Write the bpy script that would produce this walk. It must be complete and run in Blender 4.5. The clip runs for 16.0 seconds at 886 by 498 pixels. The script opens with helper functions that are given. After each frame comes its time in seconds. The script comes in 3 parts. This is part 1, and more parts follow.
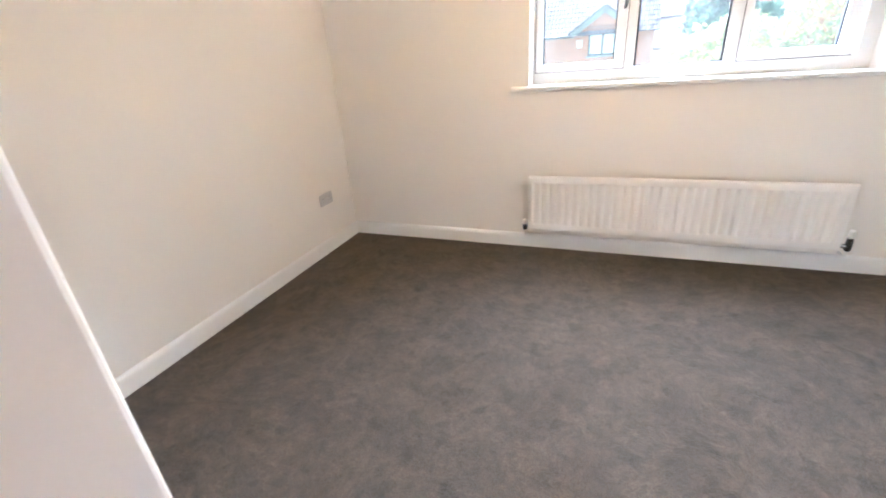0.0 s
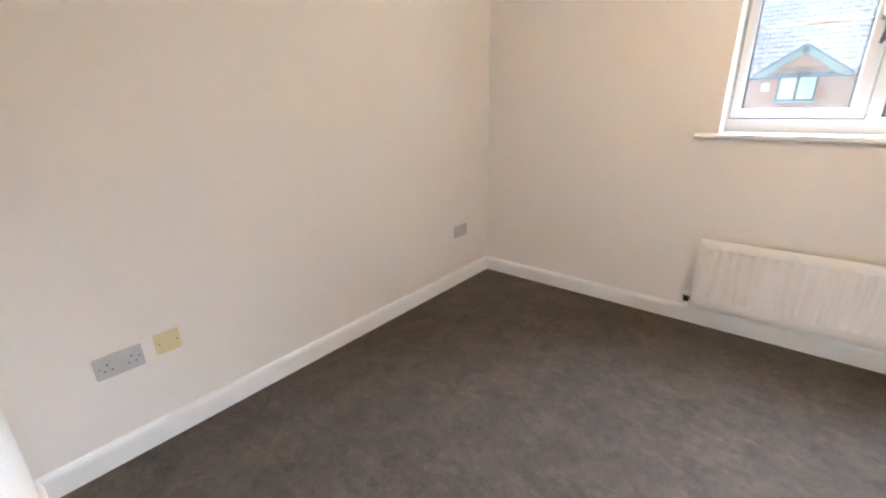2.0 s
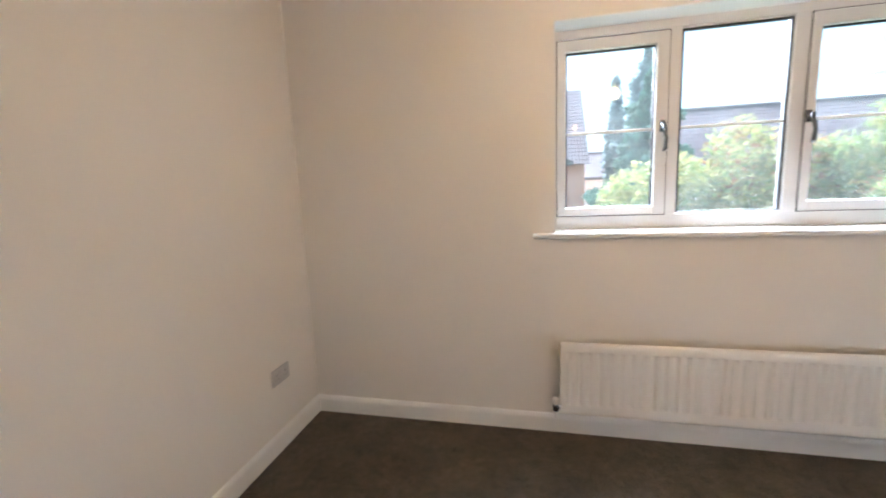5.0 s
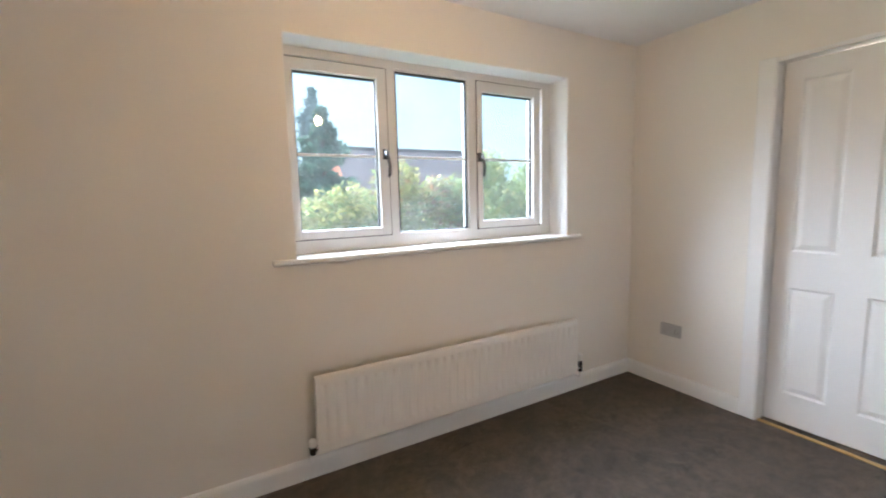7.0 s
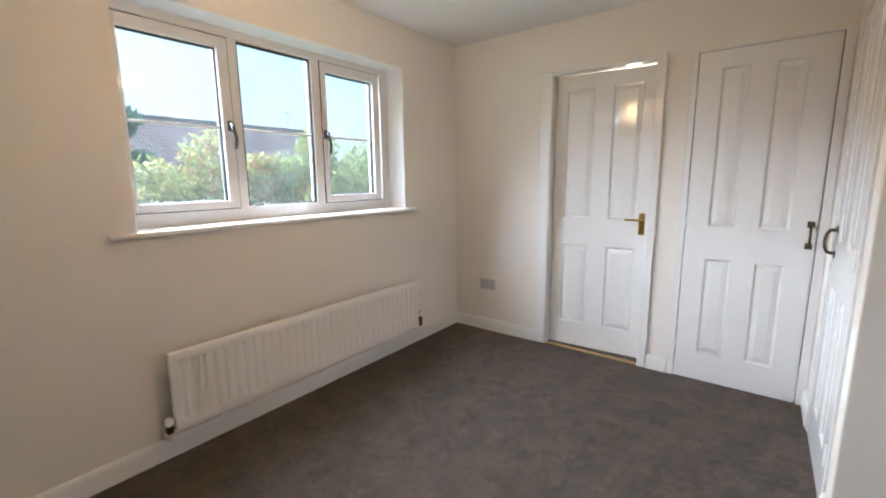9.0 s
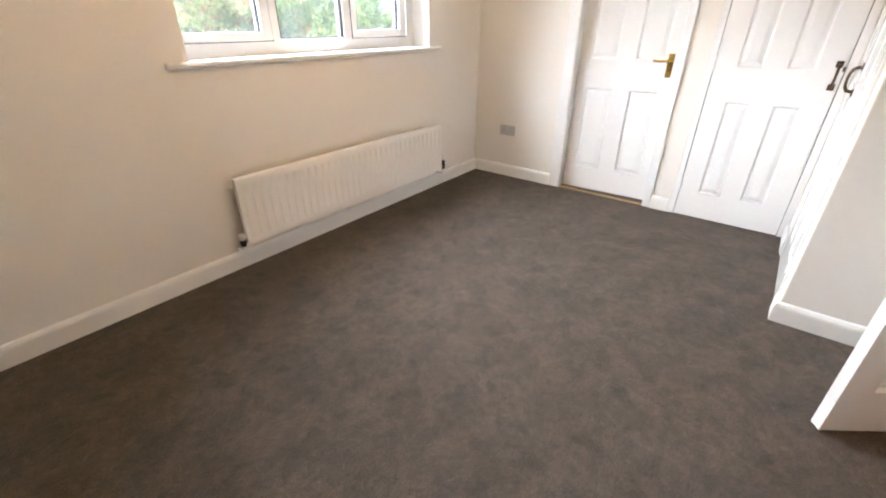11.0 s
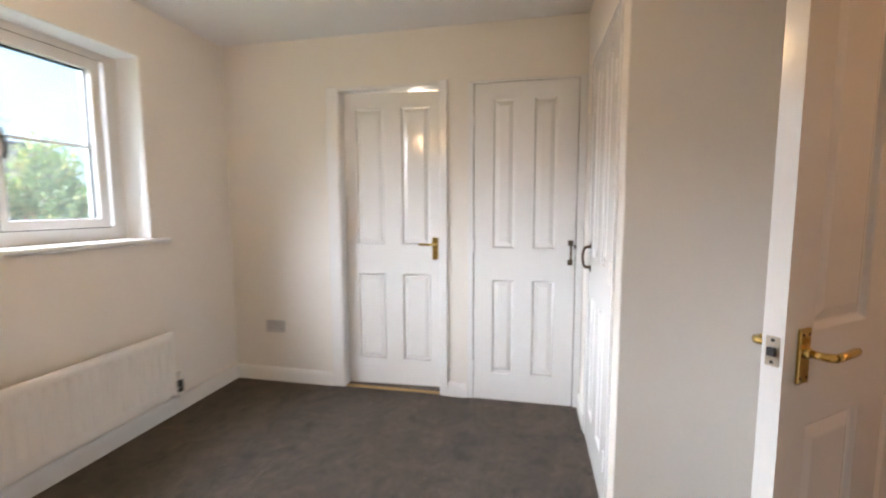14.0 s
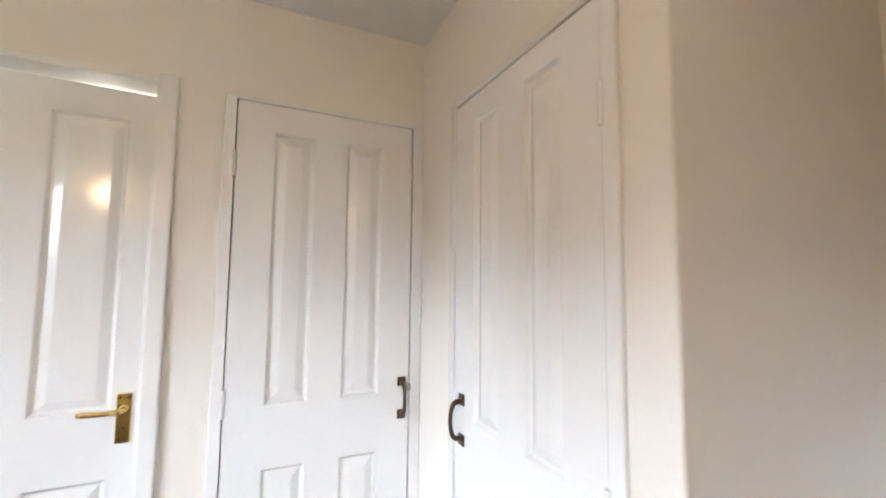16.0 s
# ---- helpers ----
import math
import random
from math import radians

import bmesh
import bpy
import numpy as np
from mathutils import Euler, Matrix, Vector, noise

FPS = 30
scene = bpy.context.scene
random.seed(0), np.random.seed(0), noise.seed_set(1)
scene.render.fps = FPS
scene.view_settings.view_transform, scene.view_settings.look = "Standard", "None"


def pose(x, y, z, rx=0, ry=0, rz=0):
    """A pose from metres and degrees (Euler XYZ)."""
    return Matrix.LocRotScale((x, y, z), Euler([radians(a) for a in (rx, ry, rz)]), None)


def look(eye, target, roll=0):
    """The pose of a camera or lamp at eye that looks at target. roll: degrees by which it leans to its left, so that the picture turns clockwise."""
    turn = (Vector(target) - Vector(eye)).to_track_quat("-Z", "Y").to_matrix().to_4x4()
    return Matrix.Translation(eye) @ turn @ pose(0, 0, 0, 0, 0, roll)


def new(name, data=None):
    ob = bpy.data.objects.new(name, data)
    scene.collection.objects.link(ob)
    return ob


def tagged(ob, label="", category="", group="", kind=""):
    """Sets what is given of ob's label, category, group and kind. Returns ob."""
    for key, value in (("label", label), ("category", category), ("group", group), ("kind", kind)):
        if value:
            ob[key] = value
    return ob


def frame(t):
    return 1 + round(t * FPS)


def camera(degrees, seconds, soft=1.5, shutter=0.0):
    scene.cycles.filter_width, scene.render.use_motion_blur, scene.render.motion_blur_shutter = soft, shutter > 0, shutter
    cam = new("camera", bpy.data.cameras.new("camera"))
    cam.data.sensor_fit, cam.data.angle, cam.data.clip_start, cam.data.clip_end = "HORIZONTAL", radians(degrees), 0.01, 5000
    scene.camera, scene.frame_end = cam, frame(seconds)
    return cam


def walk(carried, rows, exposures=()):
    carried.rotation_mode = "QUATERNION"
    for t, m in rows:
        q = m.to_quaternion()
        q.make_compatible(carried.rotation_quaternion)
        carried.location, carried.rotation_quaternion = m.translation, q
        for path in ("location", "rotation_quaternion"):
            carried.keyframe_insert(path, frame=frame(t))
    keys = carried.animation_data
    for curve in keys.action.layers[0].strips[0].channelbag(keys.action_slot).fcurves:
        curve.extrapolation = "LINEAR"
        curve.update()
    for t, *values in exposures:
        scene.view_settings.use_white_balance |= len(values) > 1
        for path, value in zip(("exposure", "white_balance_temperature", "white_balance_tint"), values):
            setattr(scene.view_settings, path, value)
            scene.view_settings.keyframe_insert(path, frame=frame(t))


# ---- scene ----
cam = camera(93.3, 16.0, soft=1.9, shutter=0.4)
PATH = [
    (0, (-0.056, 0.035, 1.243), (-0.742, 1.719, 0.435), -4.2),
    (0.5, (-0.044, 0.094, 1.237), (-0.831, 1.729, 0.432), -3.7),
    (1, (-0.102, 0.138, 1.245), (-0.975, 1.727, 0.455), -2.5),
    (1.5, (-0.169, 0.189, 1.245), (-1.204, 1.728, 0.497), -1.7),
    (2, (-0.22, 0.206, 1.245), (-1.428, 1.658, 0.588), -1.2),
    (2.5, (-0.25, 0.269, 1.271), (-1.602, 1.639, 0.728), -0.3),
    (3, (-0.294, 0.378, 1.275), (-1.729, 1.71, 0.865), 0.1),
    (3.2, (-0.308, 0.428, 1.292), (-1.729, 1.786, 0.916), 0.3),
    (5.3, (-0.662, 0.715, 1.35), (-0.891, 2.678, 1.041), -2.6),
    (5.5, (-0.695, 0.753, 1.351), (-0.776, 2.729, 1.053), -2.5),
    (6, (-0.731, 0.783, 1.329), (-0.442, 2.745, 1.07), -2.2),
    (6.5, (-0.794, 0.812, 1.319), (-0.14, 2.688, 1.083), -2.0),
    (7, (-0.883, 0.832, 1.327), (0.09, 2.564, 1.091), -1.5),
    (7.5, (-0.925, 0.821, 1.317), (0.307, 2.38, 1.084), -1.4),
    (8, (-0.968, 0.799, 1.304), (0.452, 2.185, 1.055), -1.0),
    (8.5, (-1.042, 0.719, 1.299), (0.472, 1.995, 1.02), -0.9),
    (9, (-1.16, 0.686, 1.29), (0.406, 1.885, 0.957), -0.6),
    (9.5, (-1.256, 0.652, 1.273), (0.295, 1.831, 0.823), -0.5),
    (10, (-1.392, 0.635, 1.25), (0.119, 1.798, 0.647), -0.2),
    (10.2, (-1.42, 0.62, 1.246), (0.056, 1.777, 0.551), -0.0),
    (12.3, (-1.461, 0.678, 1.199), (-0.105, 1.681, 0.124), -0.6),
    (12.5, (-1.438, 0.67, 1.204), (0.006, 1.67, 0.246), 0.2),
    (13, (-1.306, 0.631, 1.234), (0.334, 1.584, 0.602), -0.1),
    (13.5, (-1.081, 0.691, 1.227), (0.747, 1.43, 0.891), 0.3),
    (14, (-0.81, 0.708, 1.238), (1.138, 1.118, 1.044), -0.2),
    (14.5, (-0.451, 0.798, 1.263), (1.545, 0.843, 1.144), -0.4),
    (15, (-0.12, 0.789, 1.275), (1.863, 0.533, 1.226), 0.0),
    (15.5, (0.122, 0.851, 1.341), (2.039, 0.291, 1.442), 0.9),
    (16, (0.3, 1.002, 1.391), (2.109, 0.166, 1.552), 0.6),
]
EXPOSURES = [(0, 4.4, 5220, 8), (1.5, 4.2, 5300, 8), (3.2, 4.08, 5180, 9), (5.5, 3.5, 5520, 9), (7, 3.25, 5500, 8), (9, 3.2, 5550, 8), (10.2, 3.5, 5650, 8), (12.3, 4.35, 5980, 10), (12.5, 4.3, 5980, 10), (13, 3.85, 5900, 10), (13.5, 3.4, 5830, 10), (14.5, 3.38, 5730, 9), (16, 3.58, 5600, 8)]
walk(cam, [(t, look(eye, target, roll)) for t, eye, target, roll in PATH], EXPOSURES)

# ---- world and lights ----
world = bpy.data.worlds.new("overcast_sky")
scene.world = world
world.use_nodes = True
wn, wl = world.node_tree.nodes, world.node_tree.links
sky = wn.new("ShaderNodeTexSky")
sky.sky_type, sky.sun_disc = "NISHITA", False
sky.sun_elevation, sky.sun_rotation = radians(37), radians(-9)
sky.air_density, sky.dust_density = 1.0, 3.0
cloud = wn.new("ShaderNodeMix")
cloud.data_type = "RGBA"
cloud.inputs[0].default_value = 0.92
wl.new(sky.outputs[0], cloud.inputs[6])
cloud.inputs[7].default_value = (1.75, 2.4, 2.7, 1)
wl.new(cloud.outputs[2], wn["Background"].inputs[0])
wn["Background"].inputs[1].default_value = 0.05

sun = new("sun", bpy.data.lights.new("sun", "SUN"))
sun.data.energy, sun.data.angle, sun.data.color = 5.0, radians(84), (1, 0.98, 0.96)
sun.matrix_world = look((0, 0, 0), (0.13, -0.78, -0.59))

landing_light = new("landing_light", bpy.data.lights.new("landing_light", "POINT"))
landing_light.data.energy, landing_light.data.color, landing_light.data.shadow_soft_size = 1.3, (1, 0.5, 0.2), 0.12
landing_light.location = (-0.2, -1.25, 2.1)
bath_light = new("bathroom_light", bpy.data.lights.new("bathroom_light", "POINT"))
bath_light.data.energy, bath_light.data.color, bath_light.data.shadow_soft_size = 9, (1, 0.82, 0.6), 0.06
bath_light.location = (2.9, 1.7, 1.95)


# ---- materials ----
def material(name, base, rough=0.6, metal=0.0, vary=0.06, scale=6.0, fine=120.0, bump=0.1, dist=0.002, spec=0.5, islands=None, through_light=0.0):
    """A principled surface with broad tone drift, fine grain and bump."""
    m = bpy.data.materials.new(name)
    m.use_nodes = True
    n, l = m.node_tree.nodes, m.node_tree.links
    b = n["Principled BSDF"]
    tc = n.new("ShaderNodeTexCoord")
    big, small = n.new("ShaderNodeTexNoise"), n.new("ShaderNodeTexNoise")
    big.inputs["Scale"].default_value, big.inputs["Detail"].default_value = scale, 3
    small.inputs["Scale"].default_value, small.inputs["Detail"].default_value = fine, 4
    for k in (big, small):
        l.new(tc.outputs["Object"], k.inputs["Vector"])
    add = n.new("ShaderNodeMath")
    add.operation = "ADD"
    l.new(big.outputs[0], add.inputs[0])
    l.new(small.outputs[0], add.inputs[1])
    ramp = n.new("ShaderNodeMapRange")
    ramp.inputs[1].default_value, ramp.inputs[2].default_value = 0.6, 1.4
    ramp.inputs[3].default_value, ramp.inputs[4].default_value = 1 - vary, 1 + vary
    l.new(add.outputs[0], ramp.inputs[0])
    val = ramp.outputs[0]
    if islands is not None:
        geo = n.new("ShaderNodeNewGeometry")
        r2 = n.new("ShaderNodeMapRange")
        r2.inputs[3].default_value, r2.inputs[4].default_value = islands
        l.new(geo.outputs["Random Per Island"], r2.inputs[0])
        mul = n.new("ShaderNodeMath")
        mul.operation = "MULTIPLY"
        l.new(val, mul.inputs[0])
        l.new(r2.outputs[0], mul.inputs[1])
        val = mul.outputs[0]
    col = n.new("ShaderNodeVectorMath")
    col.operation = "SCALE"
    col.inputs[0].default_value = base
    l.new(val, col.inputs["Scale"])
    l.new(col.outputs[0], b.inputs["Base Color"])
    b.inputs["Roughness"].default_value, b.inputs["Metallic"].default_value = rough, metal
    b.inputs["Specular IOR Level"].default_value = spec
    if bump:
        bp = n.new("ShaderNodeBump")
        bp.inputs["Strength"].default_value, bp.inputs["Distance"].default_value = bump, dist
        l.new(small.outputs[0], bp.inputs["Height"])
        l.new(bp.outputs[0], b.inputs["Normal"])
    if through_light:
        thin, both = n.new("ShaderNodeBsdfTranslucent"), n.new("ShaderNodeMixShader")
        both.inputs[0].default_value = through_light
        l.new(col.outputs[0], thin.inputs[0])
        l.new(b.outputs[0], both.inputs[1]), l.new(thin.outputs[0], both.inputs[2])
        l.new(both.outputs[0], n["Material Output"].inputs[0])
    return m


WALL = material("matt_cream_emulsion", (0.80, 0.768, 0.72), 0.7, vary=0.015, scale=1.5, fine=260, bump=0.06, dist=0.001, spec=0.3)
CEIL = material("white_ceiling_paint", (0.80, 0.80, 0.80), 0.9, vary=0.015, scale=2, fine=180, bump=0.1, dist=0.001, spec=0.2)
GLOSS = material("white_gloss_paint", (0.82, 0.82, 0.82), 0.15, vary=0.012, scale=4, fine=70, bump=0.025, dist=0.001)
SATIN = material("white_satin_paint", (0.84, 0.835, 0.82), 0.3, vary=0.015, scale=4, fine=90, bump=0.03, dist=0.001)
UPVC = material("white_upvc", (0.68, 0.68, 0.68), 0.28, vary=0.02, scale=5, fine=60, bump=0.01, dist=0.001)
ENAMEL = material("white_radiator_enamel", (0.82, 0.80, 0.77), 0.3, vary=0.02, scale=5, fine=80, bump=0.02, dist=0.001)
BRASS = material("polished_brass", (0.66, 0.47, 0.15), 0.22, 1.0, vary=0.12, scale=30, fine=200, bump=0.03, dist=0.0005)
BRONZE = material("dark_antique_bronze", (0.10, 0.068, 0.04), 0.36, 0.9, vary=0.3, scale=40, fine=250, bump=0.1, dist=0.0005)
CHROME = material("chrome", (0.62, 0.62, 0.63), 0.15, 1.0, vary=0.05, scale=20, fine=120, bump=0)
GUNMETAL = material("dark_polished_metal", (0.16, 0.16, 0.17), 0.25, 1.0, vary=0.1, scale=20, fine=120, bump=0)
LATCHMETAL = material("satin_nickel_latch", (0.55, 0.49, 0.40), 0.42, 0.85, vary=0.1, scale=30, fine=160, bump=0.03, dist=0.0005)
DARK = material("dark_plastic", (0.02, 0.02, 0.022), 0.45, vary=0.1, scale=20, fine=120, bump=0)
GASKET = material("black_rubber_gasket", (0.015, 0.016, 0.02), 0.5, vary=0.1, bump=0)
PLATE = material("grey_socket_plastic", (0.50, 0.49, 0.49), 0.35, vary=0.03, scale=15, fine=150, bump=0.02, dist=0.0005)
YELLOWED = material("yellowed_plastic", (0.66, 0.57, 0.33), 0.4, vary=0.04, scale=20, fine=150, bump=0.02, dist=0.0005)
OAKSTRIP = material("brass_threshold_strip", (0.62, 0.42, 0.17), 0.3, 0.8, vary=0.1, scale=20, fine=120, bump=0.05)
BRICK = material("orange_red_brick", (0.5, 0.185, 0.10), 0.85, vary=0.2, scale=0.8, fine=9, bump=0.2, dist=0.01)
SOLDIER = material("darker_soldier_brick", (0.3, 0.115, 0.07), 0.85, vary=0.2, scale=2, fine=9, bump=0.2, dist=0.01)
ROOFTILE = material("weathered_concrete_roof_tile", (0.12, 0.095, 0.105), 0.8, vary=0.25, scale=0.6, fine=6, bump=0.2, dist=0.01, spec=0.15, islands=(0.85, 1.15))
BARGE = material("weathered_grey_timber", (0.25, 0.23, 0.21), 0.7, vary=0.12, scale=2, fine=14, bump=0.1, dist=0.005)
DARKWOOD = material("dark_stained_frame", (0.045, 0.03, 0.025), 0.45, vary=0.15, scale=3, fine=20, bump=0.1, dist=0.004)
# pale base colour stands for the sky reflected in the panes
FARGLASS = material("window_glass_painted_reflection", (0.42, 0.47, 0.5), 0.08, vary=0.04, scale=0.7, fine=3, bump=0)
BARK = material("grey_brown_bark", (0.10, 0.075, 0.055), 0.9, vary=0.3, scale=2, fine=14, bump=0.6, dist=0.03)
GRASS = material("mown_grass", (0.075, 0.115, 0.035), 0.9, vary=0.3, scale=0.3, fine=5, bump=0.4, dist=0.03)
LEAF_GREEN = material("green_leaves", (0.16, 0.21, 0.07), 0.6, vary=0.2, scale=0.6, fine=4, bump=0, islands=(0.7, 1.35), through_light=0.5)
LEAF_YELLOW = material("yellow_green_leaves", (0.31, 0.285, 0.10), 0.6, vary=0.2, scale=0.6, fine=4, bump=0, islands=(0.7, 1.35), through_light=0.5)
LEAF_RUST = material("rusty_autumn_leaves", (0.24, 0.12, 0.05), 0.6, vary=0.25, scale=0.6, fine=4, bump=0, islands=(0.7, 1.35), through_light=0.5)
NEEDLE = material("blue_green_needles", (0.07, 0.145, 0.10), 0.7, vary=0.25, scale=0.7, fine=4, bump=0, islands=(0.7, 1.35), through_light=0.2)
# distance haze is mixed into this pale, bluish base colour
CYPRESS = material("cypress_foliage_haze_tint", (0.20, 0.27, 0.27), 0.8, vary=0.2, scale=0.5, fine=4, bump=0, islands=(0.7, 1.35))


def carpet_material():
    m = bpy.data.materials.new("taupe_cut_pile_carpet")
    m.use_nodes = True
    n, l = m.node_tree.nodes, m.node_tree.links
    b = n["Principled BSDF"]
    tc = n.new("ShaderNodeTexCoord")
    def nz(scale, detail, rough=0.55, dist=0.0):
        k = n.new("ShaderNodeTexNoise")
        k.inputs["Scale"].default_value, k.inputs["Detail"].default_value = scale, detail
        k.inputs["Roughness"].default_value, k.inputs["Distortion"].default_value = rough, dist
        l.new(tc.outputs["Object"], k.inputs["Vector"])
        return k.outputs[0]
    def rng(v, a, c, lo, hi):
        k = n.new("ShaderNodeMapRange")
        for q, w in zip(k.inputs[1:5], (a, c, lo, hi)):
            q.default_value = w
        l.new(v, k.inputs[0])
        return k.outputs[0]
    def mul(a, c):
        k = n.new("ShaderNodeMath")
        k.operation = "MULTIPLY"
        l.new(a, k.inputs[0]), l.new(c, k.inputs[1])
        return k.outputs[0]
    tread = rng(nz(5.5, 7, 0.62, 0.5), 0.42, 0.59, 0.85, 1.17)
    dents = rng(nz(10, 3, 0.5, 0.3), 0.54, 0.64, 1.05, 0.79)
    lifted = rng(nz(26, 5, 0.75, 0.4), 0.36, 0.64, 0.74, 1.32)
    tuft = rng(nz(330, 3, 0.7), 0.3, 0.7, 0.6, 1.4)
    speck = rng(nz(120, 4, 0.75), 0.34, 0.66, 0.62, 1.45)
    v = mul(mul(mul(tread, tuft), mul(speck, lifted)), dents)
    c = n.new("ShaderNodeVectorMath")
    c.operation = "SCALE"
    c.inputs[0].default_value = (0.134, 0.099, 0.068)
    l.new(v, c.inputs["Scale"])
    l.new(c.outputs[0], b.inputs["Base Color"])
    b.inputs["Roughness"].default_value = 0.95
    b.inputs["Specular IOR Level"].default_value = 0.1
    b.inputs["Sheen Weight"].default_value, b.inputs["Sheen Roughness"].default_value = 0.25, 0.5
    bp = n.new("ShaderNodeBump")
    bp.inputs["Strength"].default_value, bp.inputs["Distance"].default_value = 1.0, 0.012
    l.new(mul(mul(tuft, speck), dents), bp.inputs["Height"])
    l.new(bp.outputs[0], b.inputs["Normal"])
    return m


def glass_material():
    m = bpy.data.materials.new("window_glass")
    m.use_nodes = True
    n, l = m.node_tree.nodes, m.node_tree.links
    n.remove(n["Principled BSDF"])
    tr, gl, mx, lw = (n.new("ShaderNode" + k) for k in ("BsdfTransparent", "BsdfGlossy", "MixShader", "LayerWeight"))
    tr.inputs[0].default_value = (0.95, 0.97, 0.97, 1)
    gl.inputs["Roughness"].default_value = 0.015
    pw, sc = n.new("ShaderNodeMath"), n.new("ShaderNodeMapRange")
    pw.operation = "POWER"
    pw.inputs[1].default_value = 5
    sc.inputs[3].default_value, sc.inputs[4].default_value = 0.06, 0.9
    l.new(lw.outputs["Facing"], pw.inputs[0]), l.new(pw.outputs[0], sc.inputs[0])
    l.new(sc.outputs[0], mx.inputs[0]), l.new(tr.outputs[0], mx.inputs[1]), l.new(gl.outputs[0], mx.inputs[2])
    haze, film, streak, amount = (n.new("ShaderNode" + k) for k in ("BsdfTranslucent", "MixShader", "TexNoise", "MapRange"))
    haze.inputs[0].default_value = (0.86, 0.93, 0.95, 1)
    tc = n.new("ShaderNodeTexCoord")
    l.new(tc.outputs["Object"], streak.inputs["Vector"])
    streak.inputs["Scale"].default_value, streak.inputs["Detail"].default_value, streak.inputs["Distortion"].default_value = 5, 3, 0.8
    amount.inputs[1].default_value, amount.inputs[2].default_value = 0.3, 0.7
    amount.inputs[3].default_value, amount.inputs[4].default_value = 0.006, 0.016
    l.new(streak.outputs[0], amount.inputs[0]), l.new(amount.outputs[0], film.inputs[0])
    l.new(tr.outputs[0], film.inputs[1]), l.new(haze.outputs[0], film.inputs[2])
    l.new(film.outputs[0], mx.inputs[1])
    l.new(mx.outputs[0], n["Material Output"].inputs[0])
    return m


def bulb_material():
    m = bpy.data.materials.new("lit_warm_bulb")
    m.use_nodes = True
    b = m.node_tree.nodes["Principled BSDF"]
    b.inputs["Base Color"].default_value = (0.9, 0.8, 0.6, 1)
    b.inputs["Emission Color"].default_value = (1, 0.6, 0.26, 1)
    b.inputs["Emission Strength"].default_value = 40
    return m


CARPET, GLASS, LITBULB = carpet_material(), glass_material(), bulb_material()


# ---- mesh helpers ----
def part(name, bm, mat, parent=None, label="", smooth=False, pose_at=None):
    me = bpy.data.meshes.new(name)
    bmesh.ops.recalc_face_normals(bm, faces=bm.faces[:])
    bm.to_mesh(me)
    bm.free()
    me.materials.append(mat)
    if smooth:
        for p in me.polygons:
            p.use_smooth = True
    ob = new(name, me)
    if parent is not None:
        ob.parent = parent
    if pose_at is not None:
        ob.matrix_basis = pose_at
    if label:
        ob["label"] = label
    return ob


def thing(name, m, label, category, group="", kind=""):
    ob = new(name)
    ob.empty_display_size = 0.1
    ob.matrix_basis = m
    return tagged(ob, label, category, group, kind)


def add_box(bm, a, b, bevel=0.0, seg=2):
    x0, y0, z0 = (min(p, q) for p, q in zip(a, b))
    x1, y1, z1 = (max(p, q) for p, q in zip(a, b))
    v = [bm.verts.new(p) for p in ((x0, y0, z0), (x1, y0, z0), (x1, y1, z0), (x0, y1, z0), (x0, y0, z1), (x1, y0, z1), (x1, y1, z1), (x0, y1, z1))]
    f = [bm.faces.new([v[k] for k in q]) for q in ((3, 2, 1, 0), (4, 5, 6, 7), (0, 1, 5, 4), (1, 2, 6, 5), (2, 3, 7, 6), (3, 0, 4, 7))]
    if bevel:
        es = list({e for q in f for e in q.edges})
        bmesh.ops.bevel(bm, geom=es, offset=bevel, segments=seg, affect="EDGES", profile=0.5)
    return bm


def box(a, b, bevel=0.0, seg=2):
    return add_box(bmesh.new(), a, b, bevel, seg)


def add_tube(bm, pts, radii, n=12):
    """A round bar along points; radii one a point."""
    rings = []
    pts = [Vector(p) for p in pts]
    for i, p in enumerate(pts):
        d = (pts[min(i + 1, len(pts) - 1)] - pts[max(i - 1, 0)]).normalized()
        side = d.orthogonal().normalized() if i == 0 else (last - d * last.dot(d)).normalized()
        last = side
        up = d.cross(side)
        r = radii[i] if isinstance(radii, (list, tuple)) else radii
        rings.append([bm.verts.new(p + r * (math.cos(2 * math.pi * k / n) * side + math.sin(2 * math.pi * k / n) * up)) for k in range(n)])
    for a, b in zip(rings, rings[1:]):
        for k in range(n):
            bm.faces.new((a[k], a[(k + 1) % n], b[(k + 1) % n], b[k]))
    bm.faces.new(rings[0][::-1]), bm.faces.new(rings[-1])
    return bm


def tube(pts, radii, n=12):
    return add_tube(bmesh.new(), pts, radii, n)


def extrude_profile(prof, p0, p1, inward):
    """A moulding: the profile (depth, height) carried from p0 to p1 along a wall; inward points into the room."""
    bm = bmesh.new()
    ends = []
    for p in (p0, p1):
        ends.append([bm.verts.new((p[0] + inward[0] * d, p[1] + inward[1] * d, h)) for d, h in prof])
    n = len(prof)
    for k in range(n):
        bm.faces.new((ends[0][k], ends[0][(k + 1) % n], ends[1][(k + 1) % n], ends[1][k]))
    bm.faces.new(ends[0][::-1]), bm.faces.new(ends[1])
    return bm


